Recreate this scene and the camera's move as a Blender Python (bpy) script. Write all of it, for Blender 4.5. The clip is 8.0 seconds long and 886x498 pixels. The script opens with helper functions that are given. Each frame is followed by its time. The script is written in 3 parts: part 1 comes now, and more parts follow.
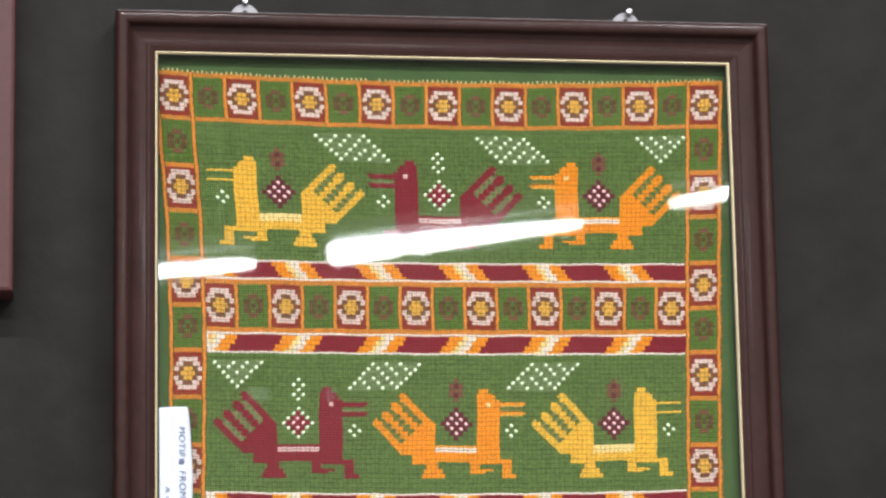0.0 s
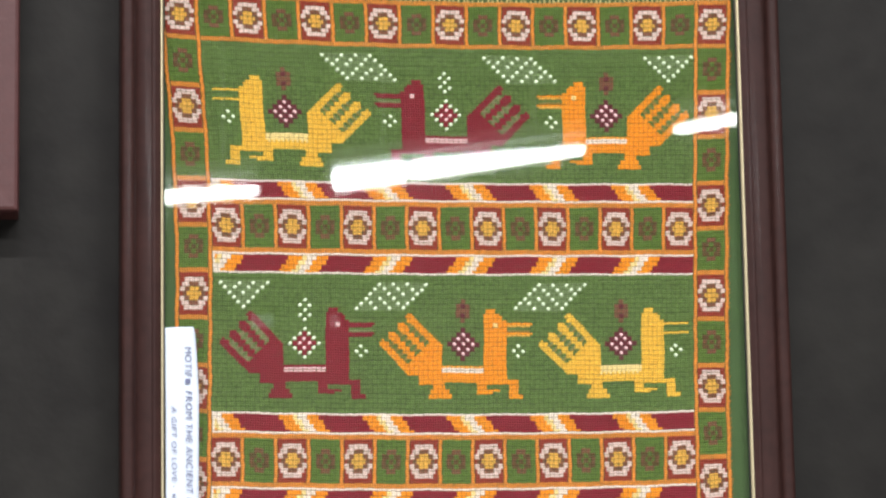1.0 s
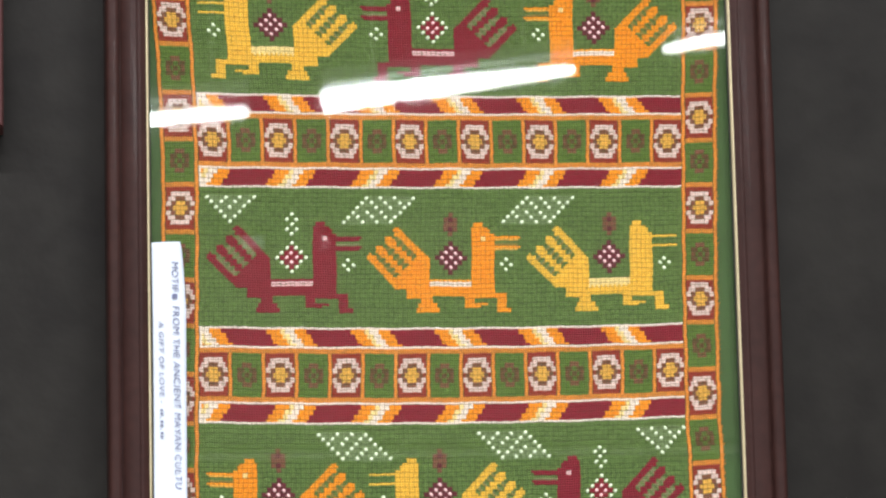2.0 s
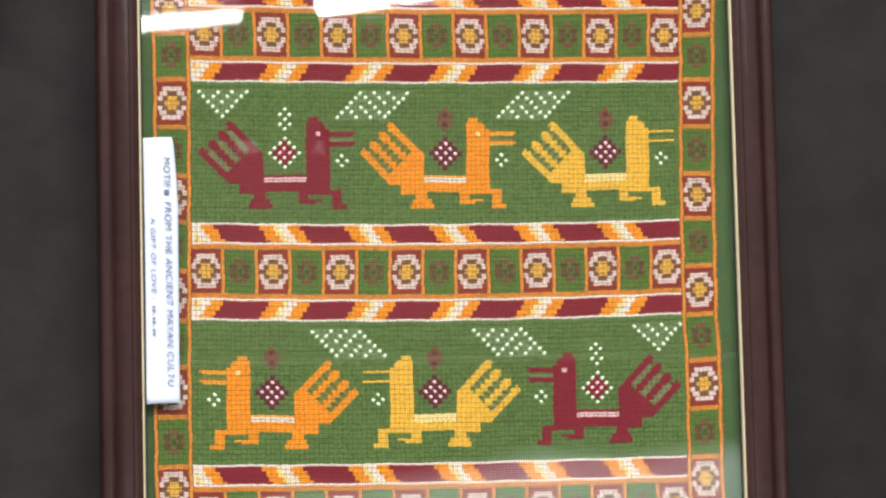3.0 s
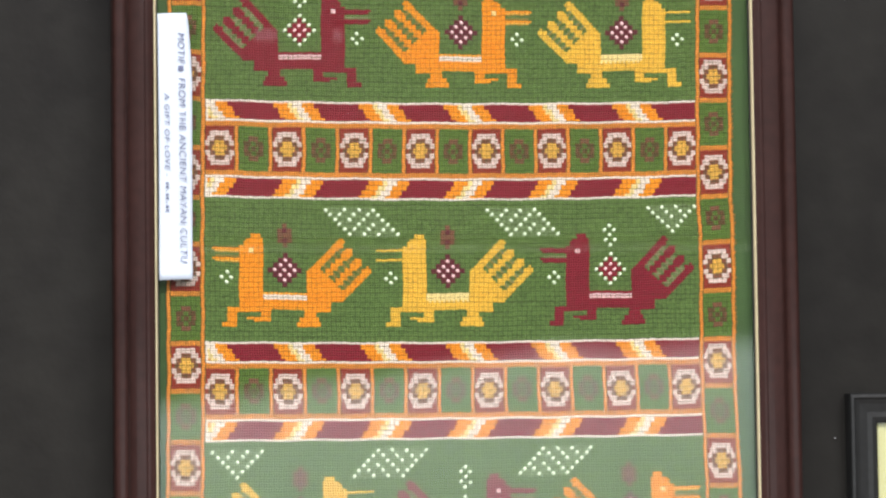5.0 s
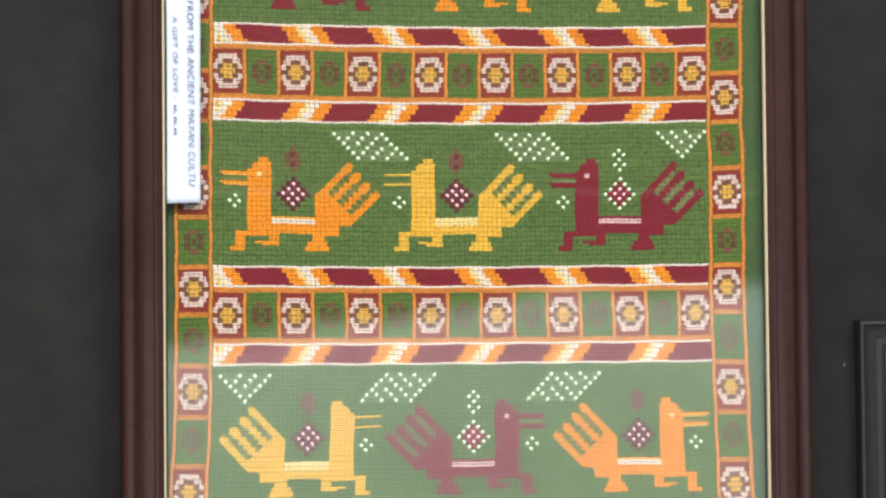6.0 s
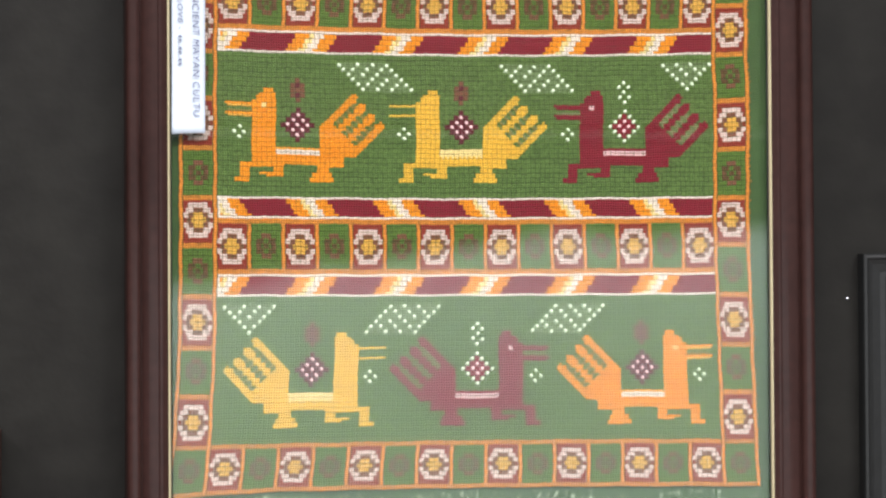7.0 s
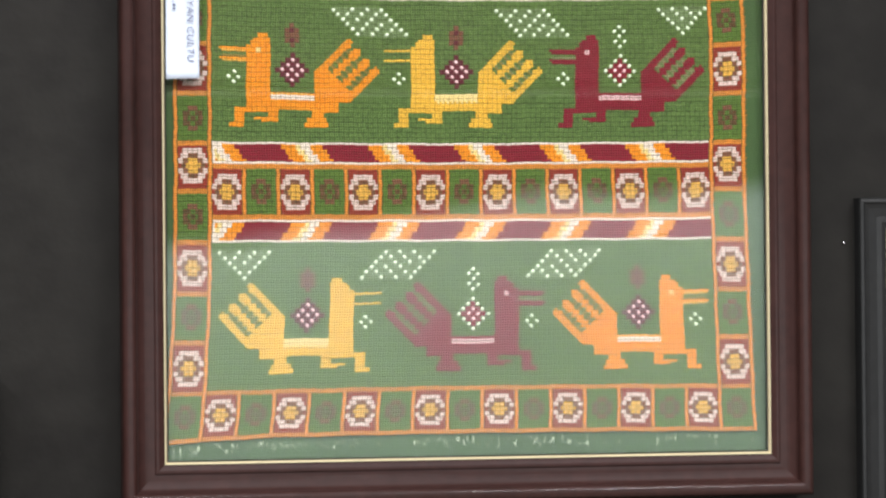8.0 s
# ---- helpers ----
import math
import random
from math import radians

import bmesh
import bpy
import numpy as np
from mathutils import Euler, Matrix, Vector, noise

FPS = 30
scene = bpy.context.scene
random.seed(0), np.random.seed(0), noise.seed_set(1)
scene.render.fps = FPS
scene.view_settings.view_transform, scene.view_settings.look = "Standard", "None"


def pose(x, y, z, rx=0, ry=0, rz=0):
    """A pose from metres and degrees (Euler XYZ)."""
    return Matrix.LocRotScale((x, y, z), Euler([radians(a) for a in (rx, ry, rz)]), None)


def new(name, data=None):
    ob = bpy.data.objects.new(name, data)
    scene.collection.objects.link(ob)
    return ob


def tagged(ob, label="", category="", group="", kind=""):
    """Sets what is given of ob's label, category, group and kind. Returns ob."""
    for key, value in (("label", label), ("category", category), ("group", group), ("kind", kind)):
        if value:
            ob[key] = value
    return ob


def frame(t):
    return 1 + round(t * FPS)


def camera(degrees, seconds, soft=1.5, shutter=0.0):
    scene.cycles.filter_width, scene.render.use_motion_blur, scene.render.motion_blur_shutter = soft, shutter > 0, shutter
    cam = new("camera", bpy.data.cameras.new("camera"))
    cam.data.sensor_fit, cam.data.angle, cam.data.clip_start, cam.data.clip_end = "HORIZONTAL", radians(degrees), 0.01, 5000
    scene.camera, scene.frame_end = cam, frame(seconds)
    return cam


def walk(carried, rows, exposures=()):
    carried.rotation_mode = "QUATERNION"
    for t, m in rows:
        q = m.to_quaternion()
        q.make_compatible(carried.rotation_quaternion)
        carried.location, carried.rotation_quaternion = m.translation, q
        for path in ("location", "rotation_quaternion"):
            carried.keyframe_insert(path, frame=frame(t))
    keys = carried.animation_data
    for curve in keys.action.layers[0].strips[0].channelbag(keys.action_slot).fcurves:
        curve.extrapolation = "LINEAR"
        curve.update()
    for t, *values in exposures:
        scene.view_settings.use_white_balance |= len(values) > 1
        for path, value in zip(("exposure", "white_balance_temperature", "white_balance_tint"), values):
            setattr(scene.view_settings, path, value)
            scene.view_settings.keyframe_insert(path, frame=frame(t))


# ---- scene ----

cam = camera(17.5, 8.0, soft=2.4)
# seconds, place, yaw, pitch up, roll to the left
PATH = [
    (0, -0.2134, -1.3660, 1.4962, -8.770, 10.533, -1.023),
    (0.5, -0.2136, -1.3626, 1.4948, -8.691, 9.761, -1.005),
    (1, -0.2144, -1.3599, 1.4935, -8.685, 9.094, -0.993),
    (1.5, -0.2125, -1.3584, 1.4919, -8.719, 8.413, -1.251),
    (2.8, -0.2114, -1.3440, 1.4873, -8.921, 6.005, -1.308),
    (3, -0.2098, -1.3413, 1.4868, -8.893, 5.669, -1.354),
    (3.5, -0.2115, -1.3398, 1.4877, -8.960, 5.072, -1.131),
    (4, -0.2141, -1.3389, 1.4797, -8.964, 4.804, -1.022),
    (4.5, -0.2075, -1.3398, 1.4818, -8.659, 4.209, -0.934),
    (6, -0.2082, -1.3332, 1.4710, -8.371, 2.463, -0.531),
    (6.5, -0.2118, -1.3313, 1.4639, -8.535, 2.088, -0.427),
    (7, -0.2157, -1.3315, 1.4653, -8.599, 1.347, -0.342),
    (7.5, -0.2203, -1.3285, 1.4664, -8.914, 0.825, -0.413),
    (8, -0.2146, -1.3284, 1.4578, -8.654, 0.577, -0.521),
]
walk(cam, [(t, pose(x, y, z, 90 + pitch, 0, yaw) @ pose(0, 0, 0, 0, 0, roll)) for t, x, y, z, yaw, pitch, roll in PATH])

# ---- light ----
world = bpy.data.worlds.new("world")
scene.world = world
world.use_nodes = True
world.node_tree.nodes["Background"].inputs[0].default_value = (0.5, 0.7, 1.0, 1)
world.node_tree.nodes["Background"].inputs[1].default_value = 0.3
scene.view_settings.exposure = 0.0
BATTEN_POWER = 96.0      # each overhead fluorescent batten
TUBE_GLOW = 40.0         # the tubes that the glass mirrors
SKY_GLOW = 2.85          # daylight outside the window


# ---- materials ----
def material(name, colour, rough=0.6, metal=0.0, vary=0.15, scale=60.0, stretch=(1, 1, 1), bump=0.0, bump_scale=400.0,
             island=0.0, coat=0.0, spec=0.5, second=None):
    """A procedural surface: colour with variation at two scales, fine relief, and a spread from piece to piece."""
    m = bpy.data.materials.new(name)
    m.use_nodes = True
    nt = m.node_tree
    n, link = nt.nodes, nt.links.new
    b = n["Principled BSDF"]
    b.inputs["Roughness"].default_value = rough
    b.inputs["Metallic"].default_value = metal
    b.inputs["Specular IOR Level"].default_value = spec
    b.inputs["Coat Weight"].default_value = coat
    b.inputs["Coat Roughness"].default_value = 0.12
    co = n.new("ShaderNodeTexCoord")
    mp = n.new("ShaderNodeMapping")
    mp.inputs["Scale"].default_value = stretch
    link(co.outputs["Object"], mp.inputs["Vector"])
    big = n.new("ShaderNodeTexNoise")
    big.inputs["Scale"].default_value = scale
    big.inputs["Detail"].default_value = 3
    fine = n.new("ShaderNodeTexNoise")
    fine.inputs["Scale"].default_value = scale * 9
    fine.inputs["Detail"].default_value = 4
    link(mp.outputs[0], big.inputs["Vector"])
    link(mp.outputs[0], fine.inputs["Vector"])
    add = n.new("ShaderNodeMath")
    add.operation = "ADD"
    link(big.outputs["Fac"], add.inputs[0])
    link(fine.outputs["Fac"], add.inputs[1])
    last = add.outputs[0]
    if island:
        geo = n.new("ShaderNodeNewGeometry")
        ma = n.new("ShaderNodeMath")
        ma.operation = "MULTIPLY_ADD"
        ma.inputs[1].default_value = island
        link(geo.outputs["Random Per Island"], ma.inputs[0])
        link(last, ma.inputs[2])
        last = ma.outputs[0]
    mid = 1.0 + island / 2
    rng = n.new("ShaderNodeMapRange")
    rng.inputs["From Min"].default_value = mid - 0.5 - island / 2
    rng.inputs["From Max"].default_value = mid + 0.5 + island / 2
    link(last, rng.inputs["Value"])
    ramp = n.new("ShaderNodeMix")
    ramp.data_type = "RGBA"
    dark = [c * (1 - vary) for c in colour]
    light = second or [min(1, c * (1 + vary)) for c in colour]
    ramp.inputs["A"].default_value = (*dark, 1)
    ramp.inputs["B"].default_value = (*light, 1)
    link(rng.outputs[0], ramp.inputs["Factor"])
    link(ramp.outputs["Result"], b.inputs["Base Color"])
    if bump:
        tex = n.new("ShaderNodeTexNoise")
        tex.inputs["Scale"].default_value = bump_scale
        tex.inputs["Detail"].default_value = 3
        link(mp.outputs[0], tex.inputs["Vector"])
        bp = n.new("ShaderNodeBump")
        bp.inputs["Strength"].default_value = bump
        bp.inputs["Distance"].default_value = 0.001
        link(tex.outputs["Fac"], bp.inputs["Height"])
        link(bp.outputs[0], b.inputs["Normal"])
    return m


def glow(name, colour, strength):
    m = bpy.data.materials.new(name)
    m.use_nodes = True
    nt = m.node_tree
    nt.nodes.clear()
    e = nt.nodes.new("ShaderNodeEmission")
    e.inputs[0].default_value, e.inputs[1].default_value = (*colour, 1), strength
    o = nt.nodes.new("ShaderNodeOutputMaterial")
    nt.links.new(e.outputs[0], o.inputs[0])
    return m


def pane_material():
    """Picture glass: clear, with the mirror image that its two faces give."""
    m = bpy.data.materials.new("picture_glass")
    m.use_nodes = True
    nt = m.node_tree
    nt.nodes.clear()
    f = nt.nodes.new("ShaderNodeFresnel")
    f.inputs["IOR"].default_value = 1.5
    clear = nt.nodes.new("ShaderNodeBsdfTransparent")
    clear.inputs[0].default_value = (0.97, 0.985, 0.975, 1)
    gloss = nt.nodes.new("ShaderNodeBsdfGlossy")
    gloss.inputs["Roughness"].default_value = 0.02
    mix = nt.nodes.new("ShaderNodeMixShader")
    o = nt.nodes.new("ShaderNodeOutputMaterial")
    nt.links.new(f.outputs[0], mix.inputs[0])
    nt.links.new(clear.outputs[0], mix.inputs[1])
    nt.links.new(gloss.outputs[0], mix.inputs[2])
    nt.links.new(mix.outputs[0], o.inputs[0])
    return m


def thread(name, colour, vary=0.22, island=0.5, second=None):
    """Wool in rows: long streaks along each row of stitches."""
    return material(name, colour, rough=0.9, vary=vary, scale=60, stretch=(0.35, 1, 12.0), island=island, spec=0.15, second=second)


GREEN, YELLOW, ORANGE, WINE, CREAM, UMBER, RUST, LEAF, BARK, AMBER, PINK, STRAW, OLIVE, PALE, HONEY, PLUM, BLUSH, MOSS, SAGE = range(19)
THREADS = [
    thread("green_wool", (0.125, 0.218, 0.056), 0.40, 0.7, (0.188, 0.300, 0.084)),
    thread("yellow_wool", (0.88, 0.50, 0.055), 0.20, 0.5, (0.95, 0.62, 0.09)),
    thread("orange_wool", (0.92, 0.29, 0.010), 0.20, 0.5, (0.98, 0.42, 0.035)),
    thread("wine_wool", (0.235, 0.018, 0.032), 0.22, 0.4),
    thread("cream_wool", (0.84, 0.75, 0.66), 0.12),
    thread("umber_wool", (0.235, 0.098, 0.060)),
    thread("rust_wool", (0.27, 0.042, 0.026)),
    thread("leaf_wool", (0.118, 0.205, 0.038), 0.3),
    thread("bark_wool", (0.150, 0.072, 0.036), 0.35),
    thread("amber_wool", (0.80, 0.30, 0.050), 0.30),
    thread("pink_wool", (0.86, 0.58, 0.58), 0.12),
    thread("straw_wool", (0.86, 0.70, 0.32), 0.15),
    thread("olive_wool", (0.24, 0.20, 0.055), 0.30),
    thread("pale_wool", (0.72, 0.80, 0.60), 0.15),
    thread("honey_wool", (0.80, 0.47, 0.09), 0.2),
    thread("plum_wool", (0.135, 0.026, 0.036), 0.25),
    thread("blush_wool", (0.76, 0.61, 0.55), 0.15),
    thread("moss_wool", (0.21, 0.235, 0.105), 0.30),
    thread("sage_wool", (0.205, 0.285, 0.125), 0.30),
]
# canvas colour kept dark so the stitch gaps read as shaded
CANVAS = material("gap_shade_canvas", (0.060, 0.078, 0.026), rough=0.95, vary=0.3, scale=60, spec=0.1)
CLOTH = material("green_cloth", (0.046, 0.086, 0.028), rough=0.9, vary=0.25, scale=30, bump=0.5, bump_scale=1400, spec=0.2)
MAHOGANY = material("mahogany_stain", (0.0275, 0.0110, 0.0092), rough=0.5, vary=0.35, scale=25, bump=0.06, bump_scale=300, coat=0.24, spec=0.12)
REDWOOD = material("reddish_stain", (0.062, 0.0225, 0.0215), rough=0.5, vary=0.2, scale=20, bump=0.15, bump_scale=300, coat=0.1, spec=0.3)
GOLD = material("gilt_slip", (0.76, 0.67, 0.42), rough=0.28, metal=0.40, vary=0.1, scale=80, bump=0.1)
EBONY = material("black_lacquer", (0.0102, 0.0110, 0.0110), rough=0.48, vary=0.4, scale=30, bump=0.2, bump_scale=250, coat=0.12, spec=0.3)
MOUNT = material("cream_mount", (0.44, 0.42, 0.18), rough=0.8, vary=0.08, scale=20)
WALL = material("charcoal_wall", (0.0086, 0.0071, 0.0050), rough=0.6, vary=0.75, scale=5, bump=0.35, bump_scale=90, spec=0.18, second=(0.0138, 0.0132, 0.0108))
PAPER = material("white_paper", (0.52, 0.59, 0.68), rough=0.6, vary=0.07, scale=30, bump=0.1, bump_scale=120)
INK = material("typewriter_ink", (0.10, 0.115, 0.20), rough=0.7, vary=0.5, scale=700)
# pale colour for the highlight painted on the top rail
GLINT = material("pale_edge_glint", (0.36, 0.33, 0.33), rough=0.9, vary=0.5, scale=120)
BOARD = material("backing_board", (0.20, 0.14, 0.08), rough=0.9)
TIN = material("hanger_plate", (0.22, 0.225, 0.235), rough=0.4, metal=0.3, vary=0.15, scale=200)
STEEL = material("nail_steel", (0.7, 0.7, 0.72), rough=0.2, metal=1.0, vary=0.1, scale=300)
PLASTER = material("grey_plaster", (0.26, 0.25, 0.24), rough=0.9, vary=0.1, scale=3, bump=0.2, bump_scale=60)
CEILING = material("ceiling_paint", (0.42, 0.42, 0.40), rough=0.9, vary=0.08, scale=3)
FLOORING = material("terrazzo", (0.22, 0.20, 0.18), rough=0.4, vary=0.3, scale=30)
ENAMEL = material("white_enamel", (0.75, 0.75, 0.73), rough=0.4, vary=0.05)
GLASS = pane_material()
TUBE = glow("fluorescent_tube", (0.96, 1.0, 1.0), TUBE_GLOW)


def daylight_material():
    """Window glow with its uneven soft top painted to match the haze, seen only in the glass."""
    m = glow("daylight_backdrop", (0.87, 0.97, 0.99), SKY_GLOW)
    nt = m.node_tree
    n, link = nt.nodes, nt.links.new
    co = n.new("ShaderNodeTexCoord")
    sep = n.new("ShaderNodeSeparateXYZ")
    link(co.outputs["Object"], sep.inputs[0])
    tex = n.new("ShaderNodeTexNoise")
    tex.inputs["Scale"].default_value = 2.2
    tex.inputs["Detail"].default_value = 4
    link(co.outputs["Object"], tex.inputs["Vector"])
    line = n.new("ShaderNodeMapRange")        # the upper edge climbs to the east
    line.interpolation_type = "SMOOTHSTEP"
    for key, value in (("From Min", -0.2), ("From Max", 2.2), ("To Min", 1.565), ("To Max", 1.785)):
        line.inputs[key].default_value = value
    link(sep.outputs["X"], line.inputs["Value"])
    wave = n.new("ShaderNodeMath")
    wave.operation = "MULTIPLY_ADD"
    wave.inputs[1].default_value = 0.16
    link(tex.outputs["Fac"], wave.inputs[0])
    link(sep.outputs["Z"], wave.inputs[2])
    gap = n.new("ShaderNodeMath")
    gap.operation = "SUBTRACT"
    link(line.outputs[0], gap.inputs[0])
    link(wave.outputs[0], gap.inputs[1])
    soft = n.new("ShaderNodeMapRange")
    soft.interpolation_type = "SMOOTHSTEP"
    for key, value in (("From Min", -0.13), ("From Max", 0.0), ("To Min", SKY_GLOW * 0.06), ("To Max", SKY_GLOW)):
        soft.inputs[key].default_value = value
    link(gap.outputs[0], soft.inputs["Value"])
    slot_glow = n.new("ShaderNodeMapRange")         # glow added behind the two wall slots
    for key, value in (("From Min", 2.35), ("From Max", 2.65), ("To Max", SKY_GLOW * 0.4)):
        slot_glow.inputs[key].default_value = value
    link(sep.outputs["Z"], slot_glow.inputs["Value"])
    both = n.new("ShaderNodeMath")
    both.operation = "ADD"
    fade = n.new("ShaderNodeMapRange")        # strongest at the haze's upper edge
    for key, value in (("From Min", 0.0), ("From Max", 0.5), ("To Min", 1.04), ("To Max", 0.78)):
        fade.inputs[key].default_value = value
    link(gap.outputs[0], fade.inputs["Value"])
    haze = n.new("ShaderNodeMath")
    haze.operation = "MULTIPLY"
    link(soft.outputs[0], haze.inputs[0])
    link(fade.outputs[0], haze.inputs[1])
    link(haze.outputs[0], both.inputs[0])
    link(slot_glow.outputs[0], both.inputs[1])
    link(both.outputs[0], n["Emission"].inputs["Strength"])
    return m


DAYLIGHT = daylight_material()


# ---- builders ----
def mesh_of(name, verts, faces, mats, index=None, smooth=False):
    me = bpy.data.meshes.new(name)
    me.from_pydata([tuple(v) for v in verts], [], [tuple(f) for f in faces])
    for m in mats:
        me.materials.append(m)
    if index is not None:
        me.polygons.foreach_set("material_index", np.asarray(index, dtype=np.int32))
    if smooth:
        me.polygons.foreach_set("use_smooth", np.ones(len(me.polygons), dtype=bool))
    me.update()
    return me


def part(name, me, parent, label=""):
    ob = new(name, me)
    ob.parent = parent
    return tagged(ob, label=label)


def box_data(x0, x1, y0, y1, z0, z1):
    v = [(x, y, z) for x in (x0, x1) for y in (y0, y1) for z in (z0, z1)]
    f = [(0, 1, 3, 2), (4, 6, 7, 5), (0, 4, 5, 1), (2, 3, 7, 6), (0, 2, 6, 4), (1, 5, 7, 3)]
    return v, f


def box(name, x0, x1, y0, y1, z0, z1, mat, bevel=0.0):
    v, f = box_data(x0, x1, y0, y1, z0, z1)
    me = mesh_of(name, v, f, [mat])
    if bevel:
        bm = bmesh.new()
        bm.from_mesh(me)
        bmesh.ops.bevel(bm, geom=bm.edges[:], offset=bevel, segments=2, affect="EDGES")
        bm.to_mesh(me)
        bm.free()
    return me


def structure(name, me, label, category):
    return tagged(new(name, me), label, category, kind="structure")


def rail(name, side, x0, x1, z0, z1, profile, mat, smooth=False, wobble=0.0):
    """One mitred side of a frame: profile points are (inward from the outer edge, y)."""
    verts, faces, steps = [], [], 12
    for w, y in profile:
        a, b = {"left": ((x0 + w, z0 + w), (x0 + w, z1 - w)), "right": ((x1 - w, z1 - w), (x1 - w, z0 + w)),
                "top": ((x0 + w, z1 - w), (x1 - w, z1 - w)), "bottom": ((x1 - w, z0 + w), (x0 + w, z0 + w))}[side]
        for k in range(steps + 1):
            s = k / steps
            bend = wobble * math.sin(math.pi * s) * math.sin(5 * s + w * 200)
            verts.append((a[0] + (b[0] - a[0]) * s, y + bend, a[1] + (b[1] - a[1]) * s))
    n = steps + 1
    for i in range(len(profile) - 1):
        for k in range(steps):
            faces.append((i * n + k, i * n + k + 1, (i + 1) * n + k + 1, (i + 1) * n + k))
    return mesh_of(name, verts, faces, [mat], smooth=smooth)


def four_rails(name, x0, x1, z0, z1, profile, mat, parent, label="", smooth=False, wobble=0.0):
    for side in ("left", "right", "top", "bottom"):
        part(name, rail(name, side, x0, x1, z0, z1, profile, mat, smooth, wobble), parent, label)


# ---- the room ----
FRONT = 0.014                     # the face of the picture wall
ROOM = (-4.0, 5.0, -8.0, 3.6)     # west, east, south, height
structure("wall_north", box("wall_north", ROOM[0], ROOM[1], FRONT, FRONT + 0.2, 0.0, ROOM[3], WALL),
          "dark charcoal painted display wall with a matt mottled surface", "wall")
structure("floor", box("floor", ROOM[0], ROOM[1], ROOM[2], FRONT, -0.1, 0.0, FLOORING), "grey speckled terrazzo floor of the gallery", "floor")
structure("ceiling", box("ceiling", ROOM[0], ROOM[1], ROOM[2], FRONT, ROOM[3], ROOM[3] + 0.1, CEILING), "plain off-white gallery ceiling", "ceiling")
structure("wall_west", box("wall_west", ROOM[0] - 0.2, ROOM[0], ROOM[2], FRONT, 0.0, ROOM[3], PLASTER), "plain grey plaster wall of the gallery", "wall")
structure("wall_east", box("wall_east", ROOM[1], ROOM[1] + 0.2, ROOM[2], FRONT, 0.0, ROOM[3], PLASTER), "plain grey plaster wall of the gallery", "wall")
# the south wall has one wide window, and two invented slots for faint streaks in the glass
WX0, WX1, WZ0, WZ1 = -1.2, 4.4, 0.55, 2.10
wv, wf = [], []
for b in ((ROOM[0], WX0, 0, ROOM[3]), (WX1, ROOM[1], 0, ROOM[3]), (WX0, WX1, 0, WZ0), (WX0, WX1, WZ1, 2.745), (WX0, 0.575, 2.745, 2.815), (0.665, 0.832, 2.745, 2.815),
          (0.885, WX1, 2.745, 2.815), (WX0, WX1, 2.815, ROOM[3])):
    v, f = box_data(b[0], b[1], ROOM[2] - 0.2, ROOM[2], b[2], b[3])
    wf += [tuple(i + len(wv) for i in q) for q in f]
    wv += v
structure("wall_south", mesh_of("wall_south", wv, wf, [PLASTER]), "grey plaster wall with a wide window and two slots added for faint glows in the glass", "wall")
structure("backdrop", mesh_of("backdrop", [(-6, -9.2, -1), (9, -9.2, -1), (9, -9.2, 4), (-6, -9.2, 4)], [(0, 1, 2, 3)], [DAYLIGHT]),
          "pale bluish daylight outside the wide window", "daylight")
window = structure("window_1", None, "wide window with a thin white frame", "window")
for z0, z1 in ((WZ0, WZ0 + 0.04), (WZ1 - 0.04, WZ1)):
    part("window_frame", box("window_frame", WX0, WX1, ROOM[2] - 0.12, ROOM[2] - 0.06, z0, z1, ENAMEL), window)

def cone_tube(name, a, b, ra, rb, mat, n=16):
    a, b = Vector(a), Vector(b)
    way = (b - a).normalized()
    side = way.cross(Vector((0, 0, 1))).normalized()
    up = side.cross(way)
    verts, faces = [], []
    rings = ((0.0, 0.55), (0.03, 0.9), (0.08, 1.0), (0.92, 1.0), (0.97, 0.9), (1.0, 0.55))
    for s, k in rings:
        p, r = a.lerp(b, s), (ra + (rb - ra) * s) * k
        verts += [p + (side * math.cos(2 * math.pi * i / n) + up * math.sin(2 * math.pi * i / n)) * r for i in range(n)]
    for j in range(len(rings) - 1):
        faces += [(j * n + i, j * n + (i + 1) % n, (j + 1) * n + (i + 1) % n, (j + 1) * n + i) for i in range(n)]
    faces += [tuple(range(n)), tuple(range((len(rings) - 1) * n, len(rings) * n))]
    return mesh_of(name, verts, faces, [mat], smooth=True)


# fluorescent fittings hung at the far end of the room
for tubes in ((((0.00, 2.974), (0.512, 3.020), 0.023, 0.018),),
              (((0.735, 3.050), (0.956, 3.084), 0.036, 0.034), ((0.962, 3.083), (1.500, 3.153), 0.033, 0.015)),
              (((1.778, 3.216), (2.26, 3.315), 0.014, 0.024),)):
    fitting = tagged(new("fluorescent_fitting"), "white fluorescent fitting hung below the ceiling, lit", "ceiling light", "fluorescent fittings")
    for a, b, ra, rb in tubes:
        part("tube", cone_tube("tube", (a[0], -7.006, a[1]), (b[0], -7.006, b[1]), ra, rb, TUBE), fitting)
    xa, xb, za, zb = tubes[0][0][0], tubes[-1][1][0], tubes[0][0][1], tubes[-1][1][1]
    v, f = box_data(xa, xb, -7.04, -6.97, 0, 0.04)
    v = [(x, y, z + 0.05 + za + (zb - za) * (x - xa) / (xb - xa)) for x, y, z in v]
    part("body", mesh_of("body", v, f, [ENAMEL]), fitting)
    for s in (0.2, 0.8):
        x, z = xa + (xb - xa) * s, za + (zb - za) * s + 0.09
        part("rod", box("rod", x - 0.006, x + 0.006, -7.011, -6.999, z, ROOM[3], ENAMEL), fitting)

